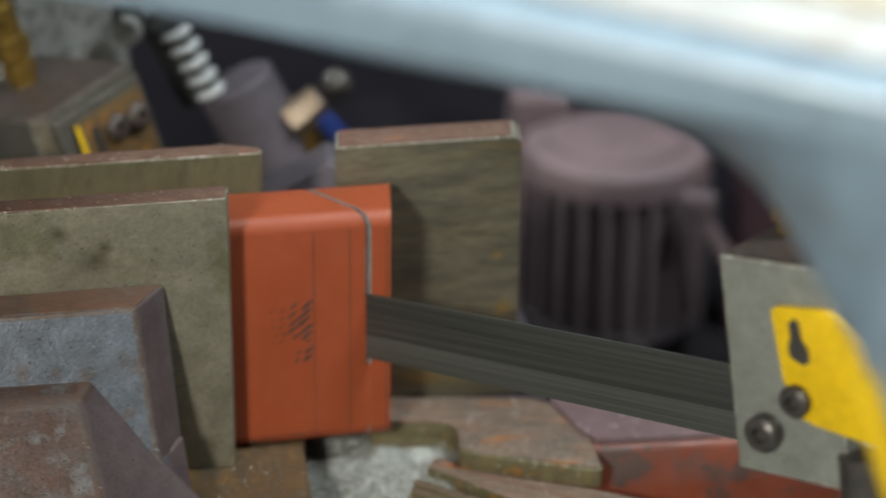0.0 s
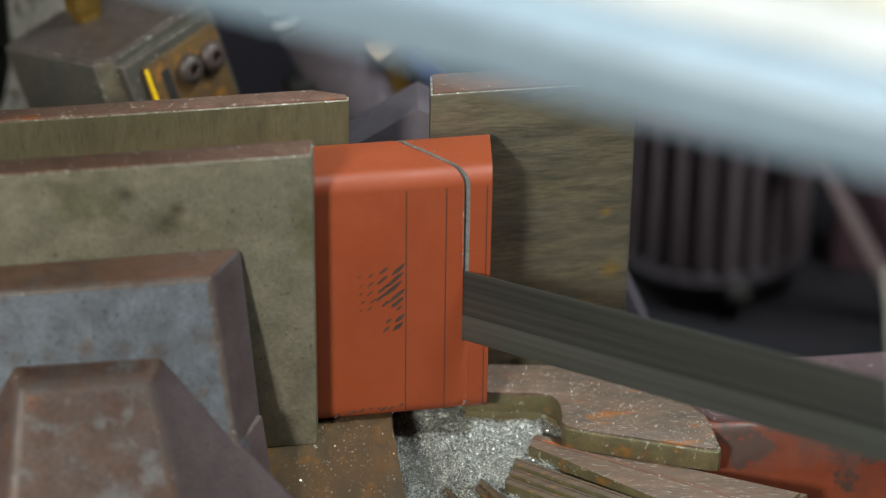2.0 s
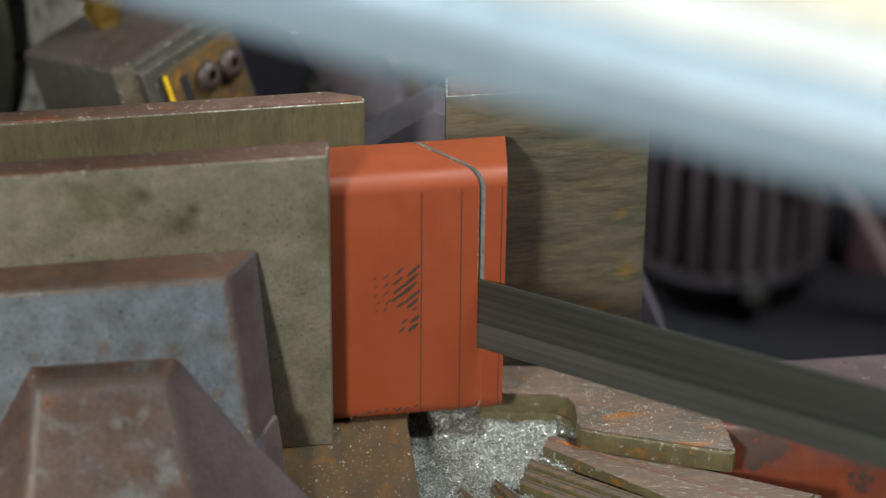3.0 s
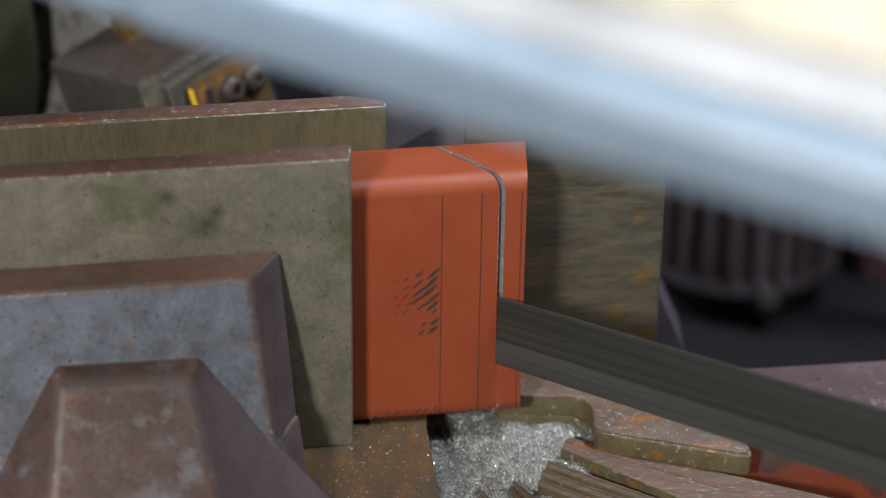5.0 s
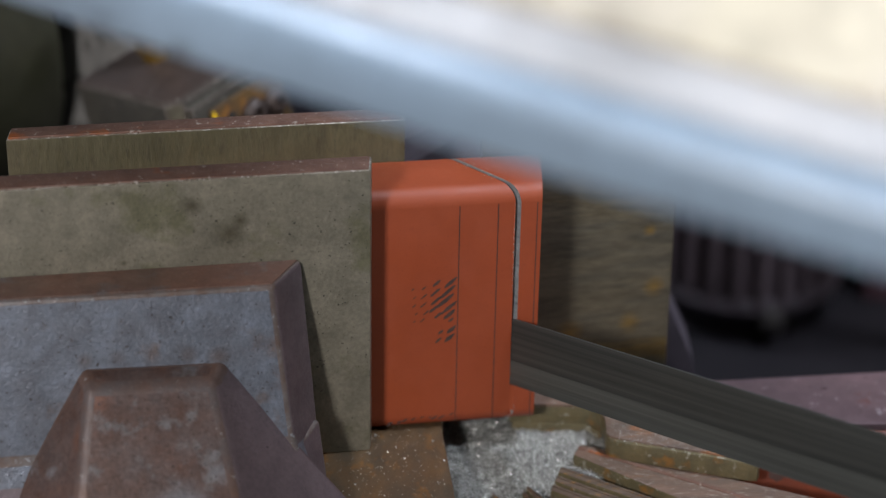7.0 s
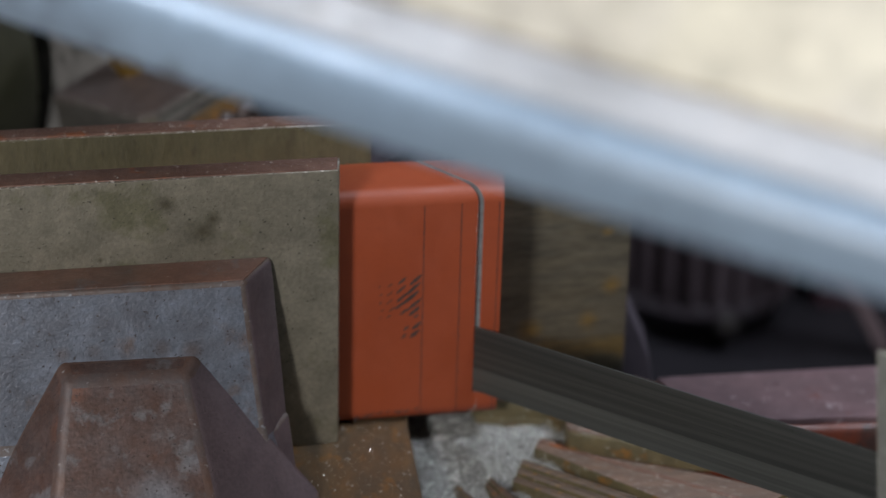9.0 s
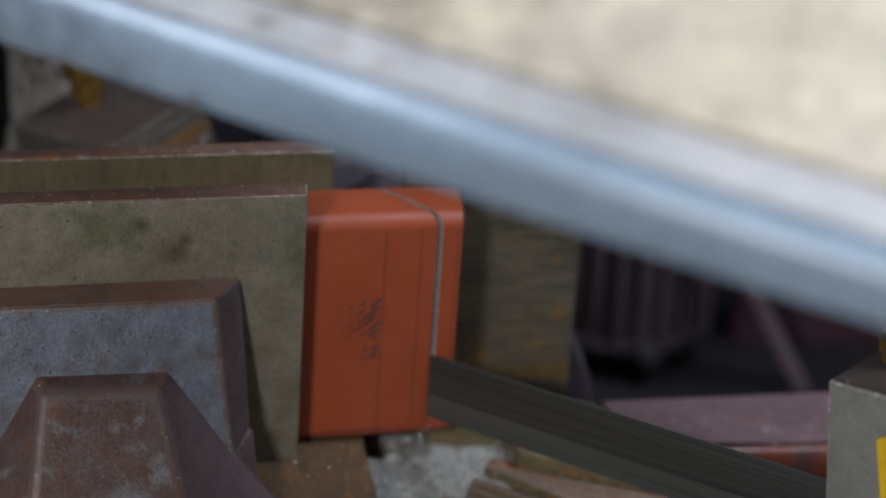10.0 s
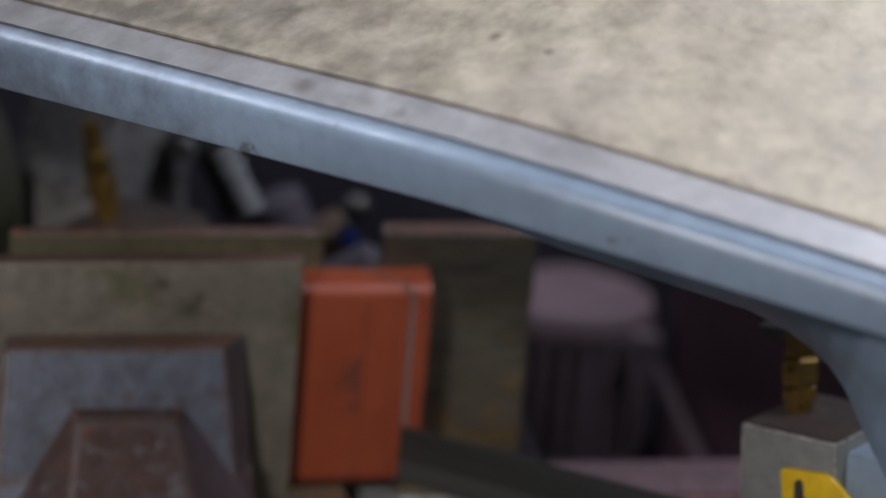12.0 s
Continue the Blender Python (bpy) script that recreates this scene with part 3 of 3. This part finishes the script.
def steel_bar():
    bar = thing("steel_bar", "red primed flat steel bar, half sawn through at a slant", "steel bar")
    prof = bar_profile()

    def stretch(left, right, mats):
        b = bmesh.new()
        va = [b.verts.new((left(y), y, z)) for y, z in prof]
        vb = [b.verts.new((right(y), y, z)) for y, z in prof]
        fa, fb = b.faces.new(va), b.faces.new(list(reversed(vb)))
        fa.material_index, fb.material_index = mats
        k = len(prof)
        for i in range(k):
            b.faces.new((va[i], vb[i], vb[(i + 1) % k], va[(i + 1) % k]))
        return b

    part("long_end", skewed(stretch(lambda y: -0.42, lambda y: (KX - KW - y) / (1 + SKEW), (0, 1))), [RED, SAWN], bar)
    part("offcut", skewed(stretch(lambda y: (KX + KW - y) / (1 + SKEW), lambda y: 0.0, (1, 0))), [RED, SAWN], bar)
    for x in (-0.0405, -0.0215, -0.0022):
        b = box(x - 0.00022, x + 0.00022, -0.00012, 0.0006, 0.004, 0.1265, 0)
        part("scribe_line", skewed(b), SCRIBE, bar, "thin dark scribed line")
    rng = random.Random(11)
    strokes = []
    for k in range(8):
        z = 0.0875 - 0.0046 * k
        ln = (0.0062, 0.008, 0.0084, 0.0076, 0.0056, 0.0024, 0.0046, 0.005)[k]
        strokes.append((-0.0412 - 0.0007 * (k % 3), z, ln, 0.0023 if k != 5 else 0.0014))
        if k < 5:
            strokes.append((-0.0485 - rng.uniform(0, 0.002), z - 0.0012, ln * 0.62, 0.0016))
        if k in (6, 7):
            strokes.append((-0.0475 - rng.uniform(0, 0.001), z - 0.002, ln * 0.6, 0.0014))
        if k < 5:
            strokes.append((-0.0545 - rng.uniform(0, 0.003), z - 0.004, ln * 0.4, 0.0008))
            strokes.append((-0.0595 - rng.uniform(0, 0.003), z - 0.005, ln * 0.22, 0.0006))
    for x, z, ln, w in strokes:
        low, high = Vector((x - ln, z - ln * 0.92)), Vector((x, z))
        across = Vector((0.66, -0.75)) * w
        ring = []
        for u, v in ((0.0, 0.1), (0.2, 0.36), (0.5, 0.5), (0.8, 0.42), (1.0, 0.15), (1.0, -0.15), (0.75, -0.4), (0.45, -0.5), (0.2, -0.4), (0.0, -0.1)):
            ring.append(low.lerp(high, u) + across * (v * rng.uniform(0.7, 1.15)))
        b = loft([[(p.x, y, p.y) for p in ring] for y in (-0.0001, 0.0005)], 0)
        part("scuff", skewed(b), SCRIBE, bar, "dark rubbed scuff")
    for k in range(9):
        x = -0.073 + 0.0038 * k + rng.uniform(-0.001, 0.001)
        z = 0.006 + 0.0002 * k + rng.uniform(-0.001, 0.001)
        ln = rng.uniform(0.0012, 0.003)
        b = loft([[(x - ln, y, z - ln * 0.6), (x - ln + 0.0008, y, z - ln * 0.8), (x + 0.0008, y, z - 0.0002), (x, y, z + 0.0002)] for y in (0.0, 0.001)], 0)
        part("scuff", skewed(b), SCRIBE, bar, "dark rubbed scuff")
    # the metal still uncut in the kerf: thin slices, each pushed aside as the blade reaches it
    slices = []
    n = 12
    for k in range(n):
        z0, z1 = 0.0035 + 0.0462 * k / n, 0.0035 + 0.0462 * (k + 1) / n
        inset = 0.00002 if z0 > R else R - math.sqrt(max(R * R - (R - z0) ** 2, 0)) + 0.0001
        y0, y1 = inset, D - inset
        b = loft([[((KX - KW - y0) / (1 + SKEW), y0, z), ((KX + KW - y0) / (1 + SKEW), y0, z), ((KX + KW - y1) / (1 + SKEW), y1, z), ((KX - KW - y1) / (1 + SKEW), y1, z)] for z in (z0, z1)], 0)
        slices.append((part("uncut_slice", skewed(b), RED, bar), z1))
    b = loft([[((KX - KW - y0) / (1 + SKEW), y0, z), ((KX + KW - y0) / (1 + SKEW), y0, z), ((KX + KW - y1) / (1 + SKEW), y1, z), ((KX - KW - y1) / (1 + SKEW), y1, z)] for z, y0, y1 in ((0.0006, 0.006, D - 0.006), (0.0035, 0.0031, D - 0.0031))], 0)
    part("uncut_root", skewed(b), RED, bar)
    return slices


SLICES = steel_bar()


# ---- behind the vise ----
def motor():
    m = thing("electric_motor", "brown-purple finned electric motor with a domed end cap", "motor", pose(0.181, 0.5, -0.2015))
    part("end_cap", turned([(0.0, 0.1725), (0.05, 0.1725), (0.0525, 0.1715), (0.054, 0.1685), (0.064, 0.167), (0.0695, 0.164), (0.072, 0.157), (0.072, 0.145), (0.069, 0.141)][::-1], None, 56), MOTOR, m)
    part("body", turned([(0.0665, 0.03), (0.0665, 0.143)], None, 48), MOTORSIDE, m)
    fin = finish("fin", box(0.058, 0.0726, -0.0034, 0.0034, 0.034, 0.144, 0.0012), MOTORSIDE)
    for k in range(25):
        ob = new("fin", fin)
        ob.parent = m
        ob.matrix_basis = Matrix.Rotation(2 * math.pi * k / 25, 4, "Z")
    part("terminal_box", box(-0.077, -0.03, 0.032, 0.08, 0.07, 0.188, 0.008), MOTOR, m)
    part("flange", turned([(0.054, 0.006), (0.064, 0.012), (0.074, 0.03), (0.072, 0.036), (0.06, 0.04)], None, 48), MOTORDARK, m)
    part("foot", turned([(0.05, 0.0), (0.06, 0.002), (0.06, 0.008), (0.05, 0.01)], None, 32), MOTORDARK, m)
    part("mounting_knob", turned([(0.004, 0), (0.009, 0.002), (0.009, 0.01), (0.005, 0.012)], pose(0.014, -0.066, 0.024, 90), 16), STEEL, m, "pale steel bolt head")
    st = thing("motor_strut", "purple-grey flat steel strut beside the motor", "strut")
    part("bar", loft([[(0.228, 0.42, -0.055), (0.24, 0.42, -0.055), (0.24, 0.43, -0.055), (0.228, 0.43, -0.055)], [(0.312, 0.42, -0.2), (0.324, 0.42, -0.2), (0.324, 0.43, -0.2), (0.312, 0.43, -0.2)]], 0.0015), MOTORSIDE, st)
    part("lug", box(0.222, 0.246, 0.418, 0.432, -0.062, -0.045, 0.003), MOTORSIDE, st)


motor()


def hydraulics():
    c = thing("hydraulic_cylinder", "purple-grey tilted lift cylinder with chrome coil hose", "hydraulic cylinder")
    a, e = Vector((-0.094, 0.28, 0.1)), Vector((-0.014, 0.28, -0.06))
    part("barrel", rod(a, e, 0.0255, 32, None, 0.002), PURPLE, c)
    d = (a - e).normalized()
    part("collar", rod(a - d * 0.03 + Vector((-0.016, 0, -0.012)), a - d * 0.075 + Vector((-0.016, 0, -0.012)), 0.019, 20), BLACK, c)
    base, tip = a + Vector((-0.012, -0.012, -0.007)), a + Vector((-0.037, -0.012, 0.042))
    part("coil_core", rod(base, tip, 0.0062, 14), BLACK, c, "black hose core")
    for k in range(5):
        p = base.lerp(tip, (k + 0.2) / 5)
        q = base.lerp(tip, (k + 0.74) / 5)
        b = turned([(0.0066, 0), (0.0098, (q - p).length * 0.3), (0.0098, (q - p).length * 0.7), (0.0066, (q - p).length)], along(p, q), 20)
        part("chrome_ring", b, CHROME, c, "bright chrome ring of the coil hose")
    part("hose_sleeve", rod(base + Vector((-0.012, 0.008, -0.006)), tip + Vector((-0.011, 0.008, -0.003)), 0.009, 16), BLACK, c)
    part("coupling", rod(tip + Vector((-0.034, 0.02, -0.004)), tip + Vector((-0.012, 0.012, 0.002)), 0.0125, 18), BLACK, c, "black rubber hose coupling")
    part("coupling_disc", rod(tip + Vector((-0.029, -0.004, -0.004)), tip + Vector((-0.027, 0.006, -0.004)), 0.0095, 20), ARM, c, "pale grey worn disc")
    v = thing("hose_valve", "brass ball valve with a blue lever", "valve")
    p = Vector((-0.048, 0.27, 0.084))
    ax_ = Vector((0.75, 0.1, 0.62)).normalized()
    part("body", turned([(0.008, 0), (0.0125, 0.002), (0.0125, 0.013), (0.0105, 0.0145), (0.0105, 0.024), (0.008, 0.026)], along(p - ax_ * 0.014, p + ax_), 6), VALVE, v)
    part("ball_end", turned([(0.004, 0), (0.0075, 0.002), (0.0105, 0.007), (0.0105, 0.012), (0.0075, 0.017), (0.003, 0.019)], along(p + ax_ * 0.016, p + ax_ * 0.03), 18), STEEL, v)
    part("neck", rod(p + Vector((0.0, 0, -0.008)), p + Vector((0.008, 0, -0.04)), 0.0055, 12), BRASS, v)
    part("lever", loft([[(p.x + 0.006, p.y - 0.012, p.z - 0.004), (p.x + 0.014, p.y - 0.012, p.z + 0.003), (p.x + 0.014, p.y - 0.006, p.z + 0.003), (p.x + 0.006, p.y - 0.006, p.z - 0.004)],
                        [(p.x + 0.026, p.y - 0.012, p.z - 0.028), (p.x + 0.035, p.y - 0.012, p.z - 0.02), (p.x + 0.035, p.y - 0.006, p.z - 0.02), (p.x + 0.026, p.y - 0.006, p.z - 0.028)]], 0.0015), HANDLE, v)


hydraulics()


# ---- the saw bow, which swings down on its hinge ----
SWING = ((0, 10.97), (1.5, 10.41), (2.5, 10.04), (4, 9.45), (5.5, 8.86), (6.5, 8.49), (8, 7.95), (9.5, 7.48), (10.5, 7.08), (12, 6.29))
PIVOT = (-0.4079, 0.3941, -0.058)
REACH = 0.56
REAR, FRONT = -0.0685, -0.077


def bow_section(x):
    """Corners of the bow's front at x along the blade: lower edge, ridge, step up to the cover."""
    u = x - 0.6
    e = max(0.0, x - 0.84)
    bend = 0.5 * e * e / (e + 0.12)
    back = Vector((bend, -0.46 * bend))
    return Vector((-0.31, 0.2942 - 0.064 * u)) + back, Vector((-0.312, 0.3219 - 0.079 * u)) + back, Vector((-0.288, 0.3359 - 0.075 * u)) + back


def saw_bow():
    s = thing("saw_bow", "pale blue bandsaw bow with dirty cream cover, swinging down", "bandsaw bow", pose(*PIVOT, 0, -SWING[0][1], -45))
    xs = [-0.28 + 0.16 * k for k in range(7)] + [0.82 + 0.03 * k for k in range(16)]

    def sections(make):
        return [[(x, q[0], q[1]) for q in make(*bow_section(x))] for x in xs]

    def at(p, dy, dz):
        return (p.x + dy, p.y + dz)

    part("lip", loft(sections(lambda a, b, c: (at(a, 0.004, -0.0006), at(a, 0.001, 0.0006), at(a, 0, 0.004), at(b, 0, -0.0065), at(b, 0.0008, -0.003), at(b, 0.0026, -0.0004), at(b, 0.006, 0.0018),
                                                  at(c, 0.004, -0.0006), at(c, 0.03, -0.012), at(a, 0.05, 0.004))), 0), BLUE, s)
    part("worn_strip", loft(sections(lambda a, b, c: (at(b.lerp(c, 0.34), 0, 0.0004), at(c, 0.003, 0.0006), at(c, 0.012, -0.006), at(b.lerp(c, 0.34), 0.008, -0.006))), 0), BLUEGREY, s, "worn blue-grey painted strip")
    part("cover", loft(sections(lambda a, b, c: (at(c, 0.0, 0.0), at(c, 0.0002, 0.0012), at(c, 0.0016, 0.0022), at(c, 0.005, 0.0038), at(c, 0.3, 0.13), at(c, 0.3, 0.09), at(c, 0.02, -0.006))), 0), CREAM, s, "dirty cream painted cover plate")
    # the end of the bow curves down and back to carry the front guide
    top = [0.8, 0.86, 0.9, 0.94, 0.965, 0.985, 1.0, 1.015, 1.03, 1.05, 1.08, 1.12, 1.2]
    low = [(0.8, -0.309, 0.282), (0.855, -0.298, 0.274), (0.882, -0.26, 0.253), (0.912, -0.205, 0.228), (0.938, -0.19, 0.219), (0.957, -0.188, 0.2125), (0.969, -0.187, 0.206), (0.978, -0.186, 0.199),
           (0.986, -0.185, 0.189), (0.998, -0.184, 0.167), (1.011, -0.182, 0.144), (1.026, -0.18, 0.1), (1.04, -0.18, 0.03)]
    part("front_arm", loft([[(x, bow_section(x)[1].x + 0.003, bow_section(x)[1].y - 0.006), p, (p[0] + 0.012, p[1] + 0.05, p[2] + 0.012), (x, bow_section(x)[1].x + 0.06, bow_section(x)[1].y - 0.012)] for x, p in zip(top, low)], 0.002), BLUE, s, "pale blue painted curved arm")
    strip = [(1.012, 0.132), (1.018, 0.135), (1.034, 0.085), (1.026, 0.082)]
    part("yellow_bracket", loft([[(x, y, z) for x, z in strip] for y in (-0.189, -0.178)], 0.0008), YELLOW, s, "narrow yellow painted edge strip")

    blade = part("saw_blade", box(0.05, 1.18, -0.0006, 0.0006, 0.0, 0.0372, 0.0002), BLADE, s, "dark grey steel bandsaw blade, running")

    part("tooth_band", box(0.05, 1.18, -0.00085, 0.00085, -0.0004, 0.0135, 0.0002), TEETH, blade, "paler blurred band of moving teeth")
    # rear guide
    body = slab([(0.325, -0.025), (0.4065, -0.025), (0.414, -0.0165), (0.414, 0.053), (0.325, 0.053)], 0.012, 0.1165, 0.0011)
    painted(body, lambda f: f.normal.x > 0.4 and f.normal.y < -0.4 and f.calc_area() > 2e-4, 2)
    g = part("rear_guide", body, [GUIDE, RUBBED, JAWDARK], s, "dark oily steel blade guide block")
    g.matrix_basis = pose(REAR - 0.003, -0.025, 0.117, 12) @ pose(0, 0.025, -0.117)
    part("guide_top", slab([(0.327, -0.0235), (0.4058, -0.0235), (0.4125, -0.016), (0.4125, 0.0515), (0.327, 0.0515)], 0.1155, 0.118, 0.0006), [GUIDETOP, RUBBED], g, "brown stained top face")
    part("backing_plate", box(0.414, 0.42, -0.0165, 0.05, 0.03, 0.112, 0.001), [GUIDE, RUBBED], g)
    y = box(0.42, 0.4235, -0.0065, 0.046, 0.056, 0.1065, 0.001)
    part("scale_plate", y, YELLOWRUST, g, "rust-worn yellow plate")
    part("yellow_edge", box(0.42, 0.4238, -0.0063, -0.004, 0.057, 0.1055, 0.0006), YELLOW, g, "bright yellow painted edge")
    part("slot", box(0.4225, 0.4241, 0.003, 0.0083, 0.076, 0.1, 0.0015), BLACK, g)
    for n_, z_ in ((0.0205, 0.0925), (0.037, 0.0915)):
        part("bolt", turned([(0.0078, 0), (0.0084, 0.001), (0.0084, 0.0022), (0.0078, 0.0042), (0.0064, 0.0058), (0.0042, 0.0066), (0.0034, 0.0066), (0.0032, 0.0025), (0.0, 0.0025)], along((0.4235, n_, z_), (0.43, n_, z_)), 18), GUIDETOP, g)

    def brass(parent, x, n_, z):
        part("brass_fitting", turned([(0.0085, 0), (0.0085, 0.006), (0.0105, 0.0065), (0.0105, 0.014), (0.0088, 0.015), (0.0088, 0.017), (0.0115, 0.018), (0.0115, 0.03), (0.0095, 0.032), (0.0095, 0.05), (0.007, 0.053), (0.006, 0.075)],
                                     pose(x, n_, z), 6), BRASS, parent, "dirty brass coolant fitting")

    brass(g, 0.354, 0.016, 0.118)
    arm = part("cast_arm", loft([[(0.24, 0.0, 0.02), (0.327, 0.0, 0.02), (0.327, 0.11, 0.02), (0.24, 0.11, 0.02)],
                           [(0.24, 0.02, 0.15), (0.325, 0.02, 0.14), (0.325, 0.12, 0.14), (0.24, 0.12, 0.15)],
                           [(0.2, 0.1, 0.26), (0.33, 0.085, 0.25), (0.33, 0.17, 0.25), (0.2, 0.17, 0.26)]], 0.006, None, 3), ARM, s, "rough grey cast arm")
    arm.matrix_basis = pose(REAR, 0, 0)
    guard = part("wheel_guard", turned([(0.1, -0.03), (0.12, -0.026), (0.123, 0.0), (0.12, 0.026), (0.1, 0.03)], pose(0.162, -0.03, 0.13, 90), 40), GUARD, s, "dark olive round wheel guard")
    guard.matrix_basis = pose(REAR, 0, 0)

    # front guide
    g = part("front_guide", box(0.911, 0.97, -0.025, 0.046, 0.0, 0.1015, 0.0008), [BRIGHTSTEEL, EDGE], s, "grey milled steel blade guide block")
    g.matrix_basis = pose(FRONT, 0, -0.0005)
    part("guide_top", box(0.9125, 0.9685, -0.0235, 0.0445, 0.1005, 0.103, 0.0008), GUIDETOP, g, "brown stained top face")
    yellow = [(0.942, 0.05), (0.9385, 0.081), (0.941, 0.083), (0.966, 0.085), (0.972, 0.082), (0.99, 0.067), (1.02, 0.05), (1.02, 0.02), (0.985, 0.0265), (0.958, 0.03), (0.948, 0.033)]
    part("yellow_plate", sideways(yellow, -0.029, -0.0252, 0.0008), YELLOW, g, "bright yellow painted bracket plate")
    part("slot", sideways([(0.947, 0.061), (0.954, 0.058), (0.9575, 0.06), (0.957, 0.066), (0.954, 0.07), (0.9535, 0.077), (0.951, 0.0795), (0.948, 0.077), (0.948, 0.069), (0.9465, 0.066)], -0.0294, -0.0288, 0.0), STEEL, g)
    for x_, z_, r_ in ((0.949, 0.041, 0.0075), (0.9295, 0.022, 0.0085)):
        part("bolt", turned([(r_ * 0.9, 0), (r_, 0.001), (r_, 0.007), (r_ * 0.8, 0.0085), (r_ * 0.45, 0.0085), (r_ * 0.42, 0.004), (0, 0.004)], along((x_, -0.0255, z_), (x_, -0.04, z_)), 20), STEEL, g)
    part("roller", rod((0.976, -0.02, -0.03), (0.976, -0.02, 0.018), 0.012, 24), STEEL, g, "dark steel guide roller")
    brass(g, 0.925, 0.012, 0.103)
    part("nozzle_stub", box(0.9, 0.92, 0.006, 0.02, 0.143, 0.149, 0.001), STEEL, g)
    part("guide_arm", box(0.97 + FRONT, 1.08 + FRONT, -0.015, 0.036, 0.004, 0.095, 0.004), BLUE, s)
    return s


BOW = saw_bow()


def motions():
    walk(BOW, [(t, pose(*PIVOT, 0, -a, -45)) for t, a in SWING])
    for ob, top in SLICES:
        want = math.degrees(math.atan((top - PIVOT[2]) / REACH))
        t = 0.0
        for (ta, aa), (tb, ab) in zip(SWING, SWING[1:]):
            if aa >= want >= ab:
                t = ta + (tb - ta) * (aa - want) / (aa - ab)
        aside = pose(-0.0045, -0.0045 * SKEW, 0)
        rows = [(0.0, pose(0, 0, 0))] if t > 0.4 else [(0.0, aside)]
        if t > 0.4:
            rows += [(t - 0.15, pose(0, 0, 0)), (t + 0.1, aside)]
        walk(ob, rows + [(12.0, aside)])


motions()
